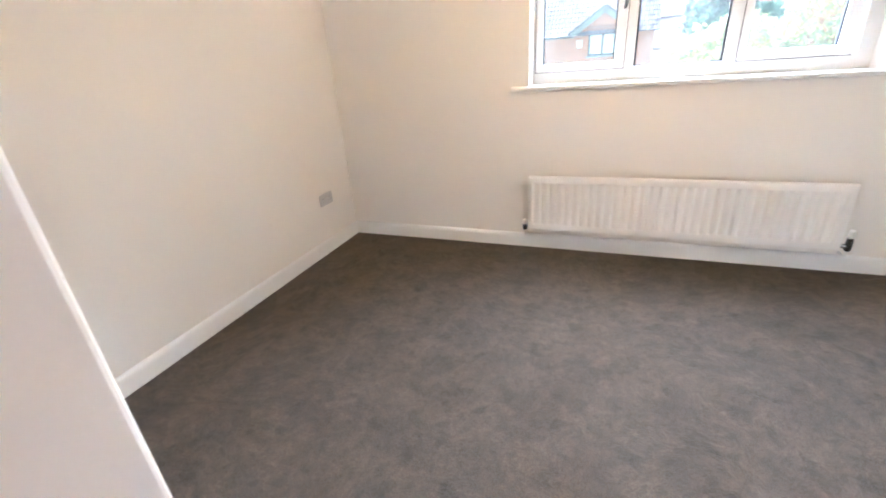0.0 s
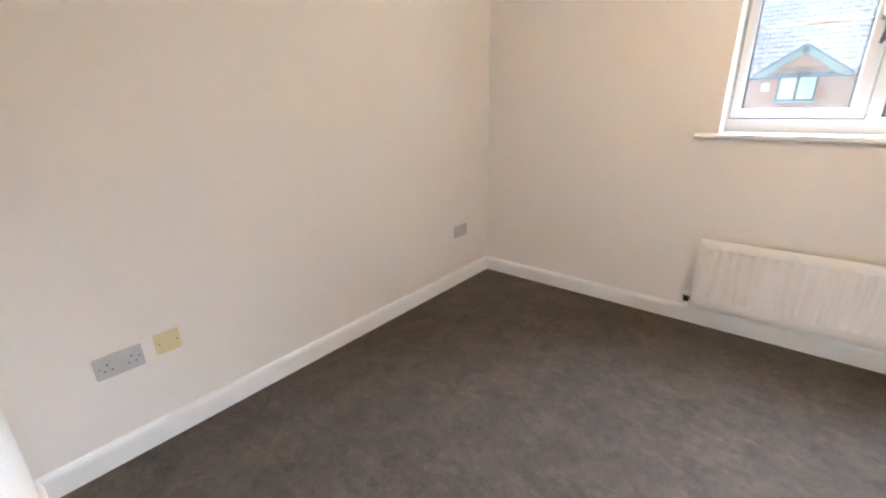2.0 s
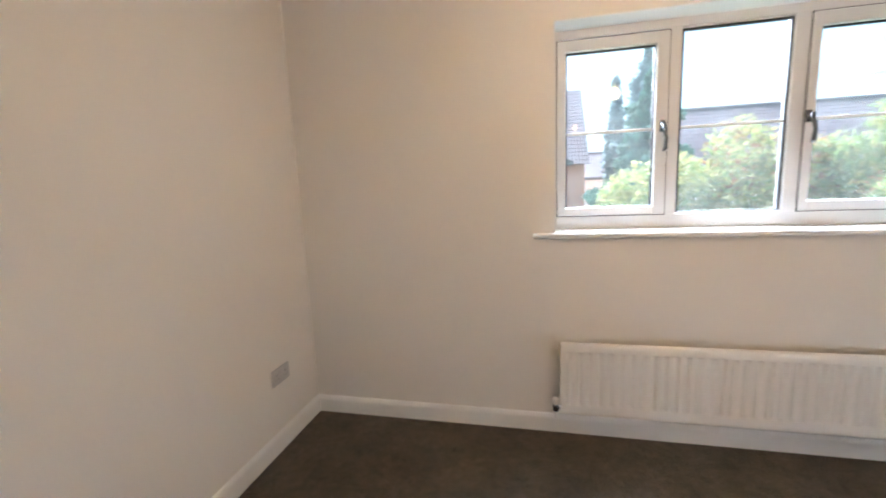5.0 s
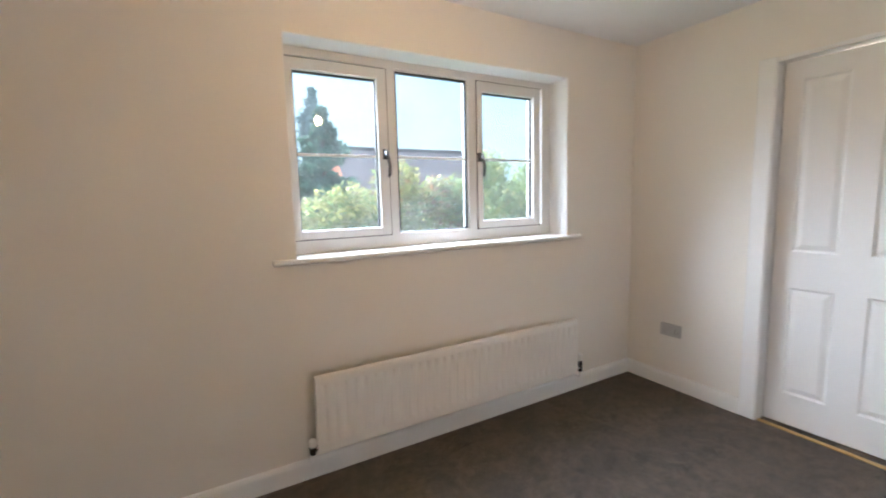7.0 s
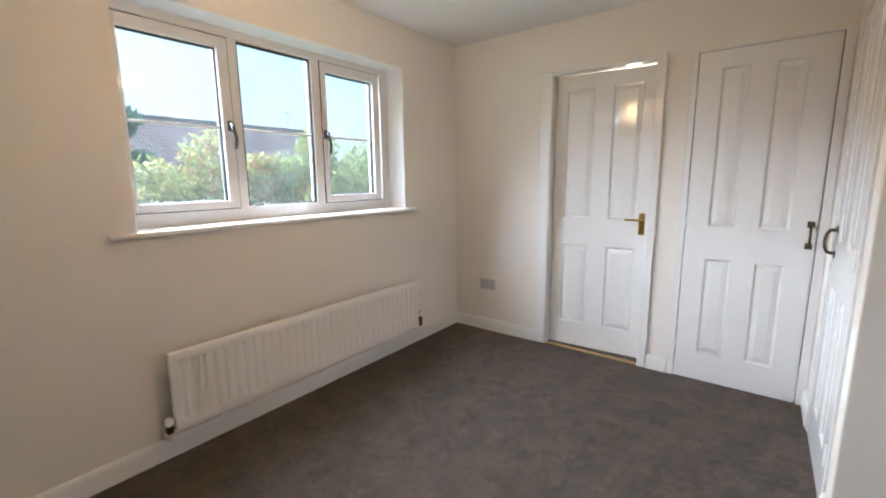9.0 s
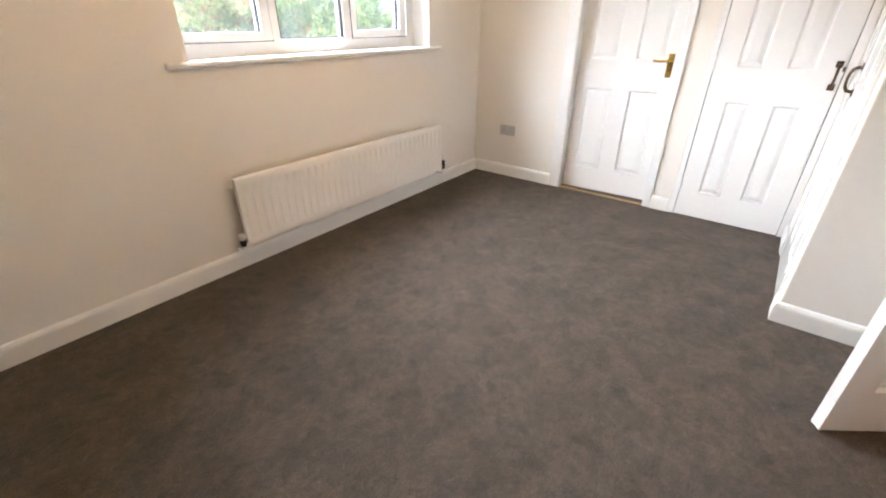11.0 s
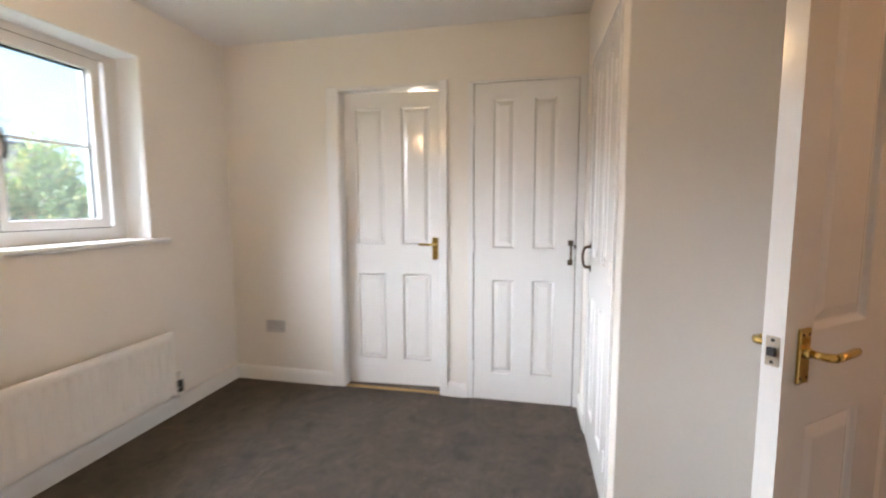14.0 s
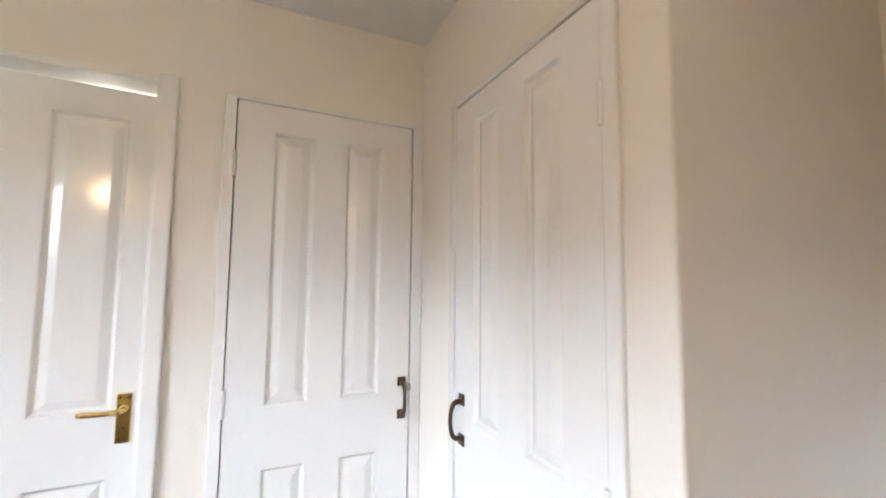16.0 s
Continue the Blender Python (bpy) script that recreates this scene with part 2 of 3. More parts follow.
def wall(name, axis, f0, f1, lo, hi, z0, z1, holes, label, mat=None, bevel=0.0):
    """A wall along an axis ('x' or 'y') from lo to hi, between the faces f0 and f1, with holes (lo, hi, z0, z1)."""
    bm = bmesh.new()
    def piece(a, b, c, d):
        if b - a > 1e-4 and d - c > 1e-4:
            if axis == "x":
                add_box(bm, (a, f0, c), (b, f1, d))
            else:
                add_box(bm, (f0, a, c), (f1, b, d))
    at = lo
    for a, b, c, d in sorted(holes):
        piece(at, a, z0, z1)
        piece(a, b, z0, c)
        piece(a, b, d, z1)
        at = b
    piece(at, hi, z0, z1)
    ob = part(name, bm, mat or WALL)
    return tagged(ob, label, "wall", kind="structure")


# ---- structure ----
XW, XE, YN, YS, ZC = -1.944, 1.812, 2.815, 0.148, 2.345
XL, XB, YD, YC = -0.317, 0.737, -0.368, 0.397
cream = "smooth cream painted plaster wall of an empty bedroom"
floor = part("floor", box((XW - 0.1, -2.4, -0.12), (4.0, YN + 0.02, 0.0)), CARPET)
tagged(floor, "taupe grey cut pile carpet with trodden patches", "carpet", kind="structure")
ceiling = part("ceiling", box((XW - 0.1, -2.4, ZC), (4.0, YN + 0.3, ZC + 0.12)), CEIL)
tagged(ceiling, "plain white painted plaster ceiling", "ceiling", kind="structure")
wall("wall_north", "x", YN, YN + 0.28, XW - 0.1, 4.0, -0.12, ZC, [(-0.54, 1.165, 1.05, 2.066)], cream + " around a window")
wall("wall_west", "y", XW - 0.1, XW, YS - 0.1, YN, -0.0, ZC, [], cream + " with sockets near the floor")
wall("wall_east", "y", XE, XE + 0.1, YC - 0.1, YN, -0.0, ZC, [(1.277, 1.962, 0, 2.012), (0.437, 1.064, 0, 1.996)], cream + " with two white doors")
wall("wall_closet", "x", YC - 0.1, YC, XB + 0.1, XE, -0.0, ZC, [(0.870, 1.502, 0, 1.966)], cream + " with a cupboard door")
wall("wall_south", "x", YS - 0.1, YS, XW, XL - 0.1, -0.0, ZC, [], cream)
wall("wall_entry", "x", YD - 0.1, YD, XL - 0.1, XB + 0.1, -0.0, ZC, [(-0.224, 0.594, 0, 2.02)], cream + " around the open entrance door")


def cornered(name, a, b, edge_x, edge_y, label):
    """A wall whose one free vertical corner is rounded like plaster over a bead."""
    bm = box(a, b)
    es = [e for e in bm.edges if all(abs(v.co.x - edge_x) < 1e-4 and abs(v.co.y - edge_y) < 1e-4 for v in e.verts)]
    bmesh.ops.bevel(bm, geom=es, offset=0.006, segments=3, affect="EDGES", profile=0.5)
    return tagged(part(name, bm, WALL), label, "wall", kind="structure")


cornered("wall_lobby_west", (XL - 0.1, YD, 0), (XL, YS, ZC), XL, YS, cream + " corner beside the entrance")
cornered("wall_lobby_east", (XB, YD, 0), (XB + 0.1, YC, ZC), XB, YC, cream + " corner beside the cupboard")
# plain rooms beyond the doors
wall("wall_bathroom_east", "y", 3.6, 3.7, YC - 0.1, YN, 0, ZC, [], "plain wall of the room beyond the door")
wall("wall_bathroom_south", "x", 1.12, 1.2, XE + 0.1, 3.6, 0, ZC, [], "plain wall of the room beyond the door")
wall("wall_cupboard_east", "y", 2.45, 2.53, -0.4, 1.12, 0, ZC, [], "plain back wall of the cupboard")
wall("wall_cupboard_south", "x", -0.5, -0.4, XB + 0.1, 2.53, 0, ZC, [], "plain side wall of the cupboard")
wall("wall_landing_south", "x", -2.3, -2.2, -1.4, 1.8, 0, ZC, [], "plain wall of the landing")
wall("wall_landing_west", "y", -1.5, -1.4, -2.2, YD - 0.1, 0, ZC, [], "plain wall of the landing")
wall("wall_landing_east", "y", 1.7, 1.8, -2.2, -0.5, 0, ZC, [], "plain wall of the landing")
wall("wall_landing_north", "x", YD - 0.1, YD, -1.5, XL - 0.1, 0, ZC, [], "plain wall of the landing")

SKIRT = [(0, 0), (0.016, 0), (0.016, 0.072), (0.0145, 0.083), (0.011, 0.091), (0.008, 0.096), (0.003, 0.099), (0, 0.1)]


def skirting(p0, p1, inward):
    tagged(part("baseboard", extrude_profile(SKIRT, p0, p1, inward), SATIN), "white painted skirting board with a rounded top", "skirting board", kind="structure")


skirting((XW, YN), (XE, YN), (0, -1))
skirting((XW, YS), (XW, YN - 0.016), (1, 0))
skirting((XE, 2.046), (XE, YN - 0.016), (-1, 0))
skirting((XE, 1.105), (XE, 1.232), (-1, 0))
skirting((XW + 0.016, YS), (XL + 0.016, YS), (0, 1))
skirting((XL, YD + 0.016), (XL, YS), (1, 0))
skirting((XB, YD + 0.016), (XB, YC), (-1, 0))
skirting((XB - 0.016, YC), (0.835, YC), (0, 1))
skirting((1.535, YC), (XE - 0.006, YC), (0, 1))


# ---- doors ----
def panel_front(bm, x0, x1, z0, z1, y, way):
    """One moulded raised panel set in a leaf's face at y; way is +1 where the leaf's body lies at greater y."""
    loops = []
    for inset, depth in ((0, 0), (0.003, 0.0025), (0.007, 0.0085), (0.010, 0.0115), (0.015, 0.0120), (0.039, 0.0035), (0.042, 0.003)):
        loops.append([bm.verts.new(p) for p in ((x0 + inset, y + way * depth, z0 + inset), (x1 - inset, y + way * depth, z0 + inset), (x1 - inset, y + way * depth, z1 - inset), (x0 + inset, y + way * depth, z1 - inset))])
    for a, b in zip(loops, loops[1:]):
        for k in range(4):
            bm.faces.new((a[k], a[(k + 1) % 4], b[(k + 1) % 4], b[k]))
    bm.faces.new(loops[-1])


def four_panel_leaf(name, w, h, t, stile, mid, m, label, slope=0.0):
    """A leaf with four moulded panels; local x runs from the first edge, the front looks along -y. slope lowers the top at x = w."""
    door = thing(name, m, label, "door", kind="structure")
    pw = (w - 2 * stile - mid) / 2
    xs = [0, stile, stile + pw, stile + pw + mid, w - stile, w]
    zs = [0, 0.178, 0.783, 0.982, 1.887, h]
    bm = bmesh.new()
    def top(x):
        return h - slope * x / w
    for y, back in ((0, False), (t, True)):
        for i in range(5):
            for k in range(5):
                if i in (1, 3) and k in (1, 3):
                    continue
                za, zb = zs[k + 1], zs[k + 1]
                if k == 4:
                    za, zb = top(xs[i]), top(xs[i + 1])
                q = [bm.verts.new(p) for p in ((xs[i], y, zs[k]), (xs[i + 1], y, zs[k]), (xs[i + 1], y, zb), (xs[i], y, za))]
                bm.faces.new(q[::-1] if back else q)
    for (xa, za), (xb, zb) in (((0, 0), (w, 0)), ((w, 0), (w, top(w))), ((w, top(w)), (0, h)), ((0, h), (0, 0))):
        bm.faces.new([bm.verts.new(p) for p in ((xa, 0, za), (xb, 0, zb), (xb, t, zb), (xa, t, za))])
    bmesh.ops.remove_doubles(bm, verts=bm.verts[:], dist=1e-5)
    part("leaf", bm, GLOSS, door)
    for y, way in ((0, 1), (t, -1)):
        for i in (1, 3):
            for k in (1, 3):
                pb = bmesh.new()
                panel_front(pb, xs[i], xs[i + 1], zs[k], zs[k + 1], y, way)
                part("panel", pb, GLOSS, door)
    return door


def lever_handle(door, x, z, y, side, toward, keyed=True, half=0.074, up=0.03):
    """A brass plate with a lever; side -1 stands out along -y; toward is the lever's way along x."""
    h = part("handle", box((x - 0.019, y, z - half), (x + 0.019, y + side * 0.007, z + half), 0.0025), BRASS, door, "polished brass lever handle on a plate")
    bm = tube([(x, y, z + up), (x, y + side * 0.012, z + up), (x, y + side * 0.016, z + up)], [0.0125, 0.0125, 0.009], 16)
    add_tube(bm, [(x, y + side * 0.014, z + up), (x, y + side * 0.036, z + up), (x + toward * 0.004, y + side * 0.045, z + up), (x + toward * 0.014, y + side * 0.05, z + up)], [0.008, 0.008, 0.009, 0.0085], 12)
    add_tube(bm, [(x + toward * 0.01, y + side * 0.05, z + up), (x + toward * 0.05, y + side * 0.05, z + up - 0.001), (x + toward * 0.09, y + side * 0.048, z + up), (x + toward * 0.104, y + side * 0.047, z + up + 0.001)], [0.0085, 0.0075, 0.0085, 0.006], 12)
    part("lever", bm, BRASS, h, smooth=True)
    for dz in (0.012 - half, half - 0.012):
        for dx in (-0.011, 0.011):
            part("screw", tube([(x + dx, y + side * 0.006, z + dz), (x + dx, y + side * 0.0078, z + dz)], 0.0032, 10), BRONZE, h)
    if keyed:
        part("keyhole", tube([(x, y + side * 0.006, z - 0.03), (x, y + side * 0.0078, z - 0.03)], 0.0055, 12), DARK, h)


def pull_handle(door, x, z, y, side):
    """A cast pull: two square roses with a bowed bar between them."""
    h = part("handle", box((x - 0.0155, y, z + 0.042), (x + 0.0155, y + side * 0.006, z + 0.075), 0.002), BRONZE, door, "dark bronze bow pull handle")
    part("rose", box((x - 0.0155, y, z - 0.075), (x + 0.0155, y + side * 0.006, z - 0.042), 0.002), BRONZE, h)
    pts, rad = [], []
    for k in range(13):
        a = math.pi * k / 12
        pts.append((x, y + side * (0.004 + 0.036 * math.sin(a) ** 0.5), z + 0.054 * math.cos(a)))
        rad.append(0.006 + 0.0022 * abs(math.cos(a)) ** 3)
    part("bow", tube(pts, rad, 10), BRONZE, h, smooth=True)


def hinge(door, x, z, y):
    bm = tube([(x, y, z - 0.038), (x, y, z + 0.038)], 0.007, 10)
    hg = part("hinge", bm, GLOSS, door, "painted steel butt hinge")
    for dz in (-0.04, 0.013, -0.013, 0.04):
        part("knuckle", tube([(x, y, z + dz - 0.003), (x, y, z + dz + 0.003)], 0.0079, 10), GLOSS, hg)


face_west = lambda x, y, z: pose(x, y, z, 0, 0, -90)
door_a = four_panel_leaf("door_1", 0.664, 1.986, 0.036, 0.078, 0.122, pose(1.874, 1.950, 0.012, 0, 0, -87.4), "white gloss four panel door with brass handle, just ajar", 0.009)
lever_handle(door_a, 0.62, 0.958, 0, -1, -1)
door_b = four_panel_leaf("door_2", 0.611, 1.982, 0.036, 0.116, 0.112, face_west(1.800, 1.0575, 0.006), "white gloss four panel cupboard door, closed, bronze pull")
pull_handle(door_b, 0.584, 0.962, 0, -1)
for hz in (1.765, 1.0, 0.22):
    hinge(door_b, -0.004, hz, -0.003)
part("catch", box((0.603, -0.012, 0.985), (0.618, 0.0, 1.01), 0.002), CHROME, door_b, "small chrome catch")
door_c = four_panel_leaf("door_3", 0.615, 1.952, 0.036, 0.116, 0.112, pose(1.4945, 0.404, 0.006, 0, 0, 180), "white gloss four panel cupboard door, closed, bow pull")
pull_handle(door_c, 0.05, 0.978, 0, -1)
for hz in (1.73, 0.98, 0.22):
    hinge(door_c, 0.619, hz, -0.003)
# entrance door stands open into the lobby: hinge at (0.572, -0.360)
door_e = four_panel_leaf("door_4", 0.762, 1.981, 0.038, 0.1, 0.122, pose(0.572, -0.360, 0.008, 0, 0, 126.6), "white four panel entrance door with brass handles, half open")
lever_handle(door_e, 0.70, 0.937, 0.038, 1, -1, False, 0.056, 0.008)
lever_handle(door_e, 0.70, 0.937, 0, -1, -1, False, 0.056, 0.008)
latch = part("latch", box((0.7615, 0.007, 0.919), (0.7635, 0.031, 0.979), 0.0008), LATCHMETAL, door_e, "steel latch plate on the door edge")
part("bolt", box((0.763, 0.012, 0.94), (0.772, 0.026, 0.958), 0.002), DARK, latch)
for dz in (0.927, 0.971):
    part("screw", tube([(0.763, 0.019, dz), (0.7642, 0.019, dz)], 0.0035, 10), DARK, latch)


def casing(name, pieces, mat, label, dy=0.0):
    ob = thing(name, pose(0, dy, 0), label, "door frame", kind="structure")
    for nm, a, b, bev in pieces:
        part(nm, box(a, b, bev, 3), mat, ob)


casing("trim_door_frame", [
    ("jamb", (1.80, 1.962, 0), (1.952, 1.985, 2.0), 0.004), ("jamb", (1.80, 1.268, 0), (1.952, 1.289, 2.0), 0.004),
    ("head", (1.806, 1.268, 2.0), (1.952, 1.985, 2.022), 0.003), ("stop", (1.912, 1.939, 0), (1.936, 1.962, 2.0), 0.002),
    ("architrave", (1.794, 1.966, 0), (1.813, 2.052, 2.028), 0.008), ("architrave", (1.794, 1.232, 0), (1.813, 1.284, 2.03), 0.008)],
    GLOSS, "white gloss door lining and narrow architraves", -0.006)
casing("trim_cupboard_frame", [
    ("jamb", (1.7985, 1.066, 0), (1.89, 1.102, 2.0), 0.004), ("jamb", (1.7985, 0.404, 0), (1.89, 0.4455, 2.0), 0.004),
    ("head", (1.8, 0.404, 1.992), (1.89, 1.102, 2.006), 0.003), ("stop", (1.842, 0.4455, 0), (1.86, 0.458, 1.99), 0.002), ("stop", (1.842, 1.05, 0), (1.86, 1.066, 1.99), 0.002)],
    GLOSS, "white gloss cupboard door frame", -0.005)
casing("trim_closet_frame", [
    ("jamb", (0.838, 0.33, 0), (0.877, 0.4165, 1.985), 0.004), ("jamb", (1.4985, 0.33, 0), (1.533, 0.4165, 1.985), 0.004),
    ("head", (0.877, 0.33, 1.962), (1.4985, 0.4165, 1.985), 0.004), ("stop", (0.877, 0.34, 0), (0.89, 0.36, 1.96), 0.002), ("stop", (1.485, 0.34, 0), (1.4985, 0.36, 1.96), 0.002)],
    GLOSS, "white gloss cupboard door frame", -0.008)
casing("trim_entrance_frame", [
    ("jamb", (0.574, -0.49, 0), (0.594, -0.386, 2.0), 0.003), ("jamb", (-0.224, -0.49, 0), (-0.202, -0.386, 2.0), 0.003), ("head", (-0.224, -0.49, 2.0), (0.594, -0.386, 2.02), 0.003),
    ("architrave", (0.586, -0.392, 0), (0.650, -0.373, 2.08), 0.006), ("architrave", (-0.280, -0.392, 0), (-0.216, -0.373, 2.08), 0.006), ("architrave", (-0.216, -0.392, 2.012), (0.586, -0.374, 2.078), 0.006)],
    GLOSS, "white gloss entrance door lining and architraves", 0.024)
tagged(part("threshold_strip", box((1.815, 1.29, 0.0), (1.845, 1.962, 0.006), 0.002), OAKSTRIP), "thin brass threshold strip under the door", "threshold strip")


# ---- window ----
YF, YB = 2.97, 3.04
win = thing("window_1", Matrix(), "white three light casement window with thin glazing bars", "window", kind="structure")


def ring(x0, x1, z0, z1, wl_, wr, wb, wt, y0, y1, bevel=0.004):
    bm = bmesh.new()
    add_box(bm, (x0, y0, z0), (x0 + wl_, y1, z1), bevel)
    add_box(bm, (x1 - wr, y0, z0), (x1, y1, z1), bevel)
    add_box(bm, (x0 + wl_ - 0.004, y0 + 0.0005, z0), (x1 - wr + 0.004, y1 - 0.0005, z0 + wb), bevel)
    add_box(bm, (x0 + wl_ - 0.004, y0 + 0.0005, z1 - wt), (x1 - wr + 0.004, y1 - 0.0005, z1), bevel)
    return bm


part("window_frame", ring(-0.549, 1.17, 1.072, 2.071, 0.032, 0.08, 0.075, 0.05, YF, YB, 0.005), UPVC, win)
for a, b in ((-0.012, 0.05), (0.508, 0.58)):
    part("mullion", box((a, YF + 0.001, 1.14), (b, YB - 0.001, 2.025), 0.005), UPVC, win)


def light(x0, x1, z0, z1, opening, gl):
    """One light: a sash where it opens, its pane, gasket and glazing bar. gl: glass (x0, x1, z0, z1)."""
    y = YF - 0.012 if opening else YF + 0.02
    if opening:
        sash = part("casement", ring(x0, x1, z0, z1, gl[0] - x0, x1 - gl[1], gl[2] - z0, z1 - gl[3], y, YB - 0.01, 0.006), UPVC, win)
        # black ring: rubber seal, also drawing the shadow line round the sash
        part("seal", ring(x0 - 0.0035, x1 + 0.0035, z0 - 0.004, z1 + 0.0035, 0.012, 0.012, 0.012, 0.012, YF - 0.004, YF + 0.004, 0), GASKET, sash, "dark rubber weather seal doubling as the sash's shadow line")
    else:
        sash = part("glazing_bead", ring(x0, x1, z0, z1, gl[0] - x0, x1 - gl[1], gl[2] - z0, z1 - gl[3], y, YB - 0.01, 0.003), UPVC, win)
    part("gasket", ring(gl[0] - 0.002, gl[1] + 0.002, gl[2] - 0.002, gl[3] + 0.002, 0.009, 0.009, 0.006, 0.009, YF + 0.014, YF + 0.034, 0), GASKET, sash)
    pane = part("pane", box((gl[0] - 0.004, YF + 0.029, gl[2] - 0.004), (gl[1] + 0.004, YF + 0.033, gl[3] + 0.004)), GLASS, sash, "clear window glass")
    pane.visible_shadow = False
    part("glazing_bar", box((gl[0], YF + 0.018, 1.556), (gl[1], YF + 0.028, 1.570), 0.002), UPVC, sash)


light(-0.522, -0.004, 1.143, 2.012, True, (-0.479, -0.06, 1.186, 1.957))
light(0.046, 0.512, 1.145, 2.022, False, (0.054, 0.504, 1.150, 2.012))
light(0.57, 1.066, 1.143, 2.018, True, (0.607, 1.008, 1.19, 1.958))


def window_handle(x, mirror):
    h = part("handle", box((x - 0.011, YF - 0.026, 1.545), (x + 0.011, YF - 0.012, 1.60), 0.003), GUNMETAL, win, "chrome and black espagnolette handle")
    part("spindle", tube([(x, YF - 0.022, 1.578), (x, YF - 0.05, 1.578)], 0.0085, 12), DARK, h)
    part("grip", tube([(x, YF - 0.045, 1.585), (x + mirror * 0.004, YF - 0.05, 1.555), (x + mirror * 0.012, YF - 0.055, 1.51), (x + mirror * 0.01, YF - 0.05, 1.465), (x + mirror * 0.004, YF - 0.046, 1.452)], [0.011, 0.010, 0.0085, 0.010, 0.006], 10), GUNMETAL, h, smooth=True)


window_handle(-0.03, 1)
window_handle(0.578, 1)
# white painted lining of the window opening
reveal = thing("trim_window_reveal", pose(0, 0, 0), "white painted plaster reveal round the window", "window reveal", kind="structure")
part("reveal_side", box((-0.5402, YN + 0.004, 1.06), (-0.536, YF, 2.066)), CEIL, reveal)
part("reveal_side", box((1.161, YN + 0.004, 1.06), (1.1652, YF, 2.066)), CEIL, reveal)
part("reveal_head", box((-0.536, YN + 0.004, 2.062), (1.161, YF, 2.0662)), CEIL, reveal)
tagged(part("window_sill", box((-0.645, YN - 0.028, 1.048), (1.278, YF + 0.01, 1.074), 0.009, 3), SATIN), "white painted window board with rounded nose", "window sill", kind="structure")


# ---- radiator ----
def radiator():
    x0, x1, z0, z1, yf = -0.512, 1.18, 0.165, 0.533, 2.722
    rad = thing("radiator", pose(0, 0, 0), "white enamelled steel panel radiator under the window", "radiator")
    bm = bmesh.new()
    flutes = 34
    cols, rows = [], []
    pitch = (x1 - x0 - 0.03) / flutes
    cols.append((x0, 0))
    for k in range(flutes):
        a = x0 + 0.015 + k * pitch
        for u, d in ((0.0, 0), (0.14, 0.03), (0.22, 0.2), (0.31, 0.6), (0.38, 0.9), (0.44, 1), (0.56, 1), (0.62, 0.9), (0.69, 0.6), (0.78, 0.2), (0.86, 0.03)):
            cols.append((a + u * pitch, d))
    cols.append((x1, 0))
    for z, d in ((z0, 0), (z0 + 0.034, 0), (z0 + 0.036, 0.05), (z0 + 0.047, 0.95), (z0 + 0.049, 1), (z1 - 0.053, 1), (z1 - 0.051, 0.97), (z1 - 0.045, 0.05), (z1 - 0.043, 0), (z1 - 0.03, 0)):
        rows.append((z, d))
    for z in (z1 - 0.012, z1 - 0.004, z1):
        rows.append((z, -1))
    roll = {z1 - 0.012: 0.0015, z1 - 0.004: 0.006, z1: 0.014}
    grid = [[bm.verts.new((x, yf + (roll[z] if d2 < 0 else 0.0075 * d * d2), z)) for x, d in cols] for z, d2 in rows]
    for a, b in zip(grid, grid[1:]):
        for k in range(len(cols) - 1):
            bm.faces.new((a[k], a[k + 1], b[k + 1], b[k]))
    part("front_panel", bm, ENAMEL, rad, smooth=True)
    part("back_panel", box((x0 + 0.002, yf + 0.012, z0), (x1 - 0.002, yf + 0.02, z1 - 0.004), 0.002), ENAMEL, rad)
    for a, b in ((x0, x0 + 0.004), (x1 - 0.004, x1)):
        part("end_cap", box((a, yf + 0.001, z0 + 0.001), (b, yf + 0.028, z1 - 0.006), 0.001), ENAMEL, rad)
    fins = bmesh.new()
    for k in range(56):
        x = x0 + 0.06 + k * (x1 - x0 - 0.12) / 55
        add_box(fins, (x, yf + 0.02, z0 + 0.04), (x + 0.002, yf + 0.05, z1 - 0.04))
    tagged(part("convector", fins, ENAMEL, rad), kind="stuff")
    for x in (x0 + 0.2, x1 - 0.2):
        part("bracket", box((x, yf + 0.02, z0 + 0.03), (x + 0.03, YN, z1 - 0.06), 0.002), ENAMEL, rad)
    for x, sgn, mid, hi, wide in ((x0 - 0.024, 1, 0.196, 0.228, 0.0175), (x1 + 0.042, -1, 0.232, 0.276, 0.0165)):
        v = part("valve", tube([(x, 2.742, 0.155), (x, 2.742, 0.162), (x, 2.742, 0.19), (x, 2.742, mid - 0.004), (x, 2.742, mid)], [0.013, 0.016, 0.017, 0.0145, 0.0115], 14), GUNMETAL, rad, "dark metal radiator valve body")
        part("cap", tube([(x, 2.742, mid - 0.002), (x, 2.742, mid + 0.004), (x, 2.742, hi - 0.006), (x, 2.742, hi)], [wide * 0.85, wide, wide * 0.95, wide * 0.6], 14), ENAMEL, v, "white plastic valve cap")
        part("union", tube([(x, 2.742, 0.182), (x + sgn * 0.012, 2.742, 0.182), (x + sgn * 0.014, 2.742, 0.182), (x + sgn * 0.042, 2.742, 0.182)], [0.009, 0.009, 0.013, 0.013], 8), CHROME, v)
        part("pipe", tube([(x, 2.742, 0.16), (x, 2.742, 0.132), (x, 2.747, 0.12), (x, 2.76, 0.115), (x, 2.82, 0.115)], 0.0075, 10), SATIN, v, "white painted supply pipe")


radiator()


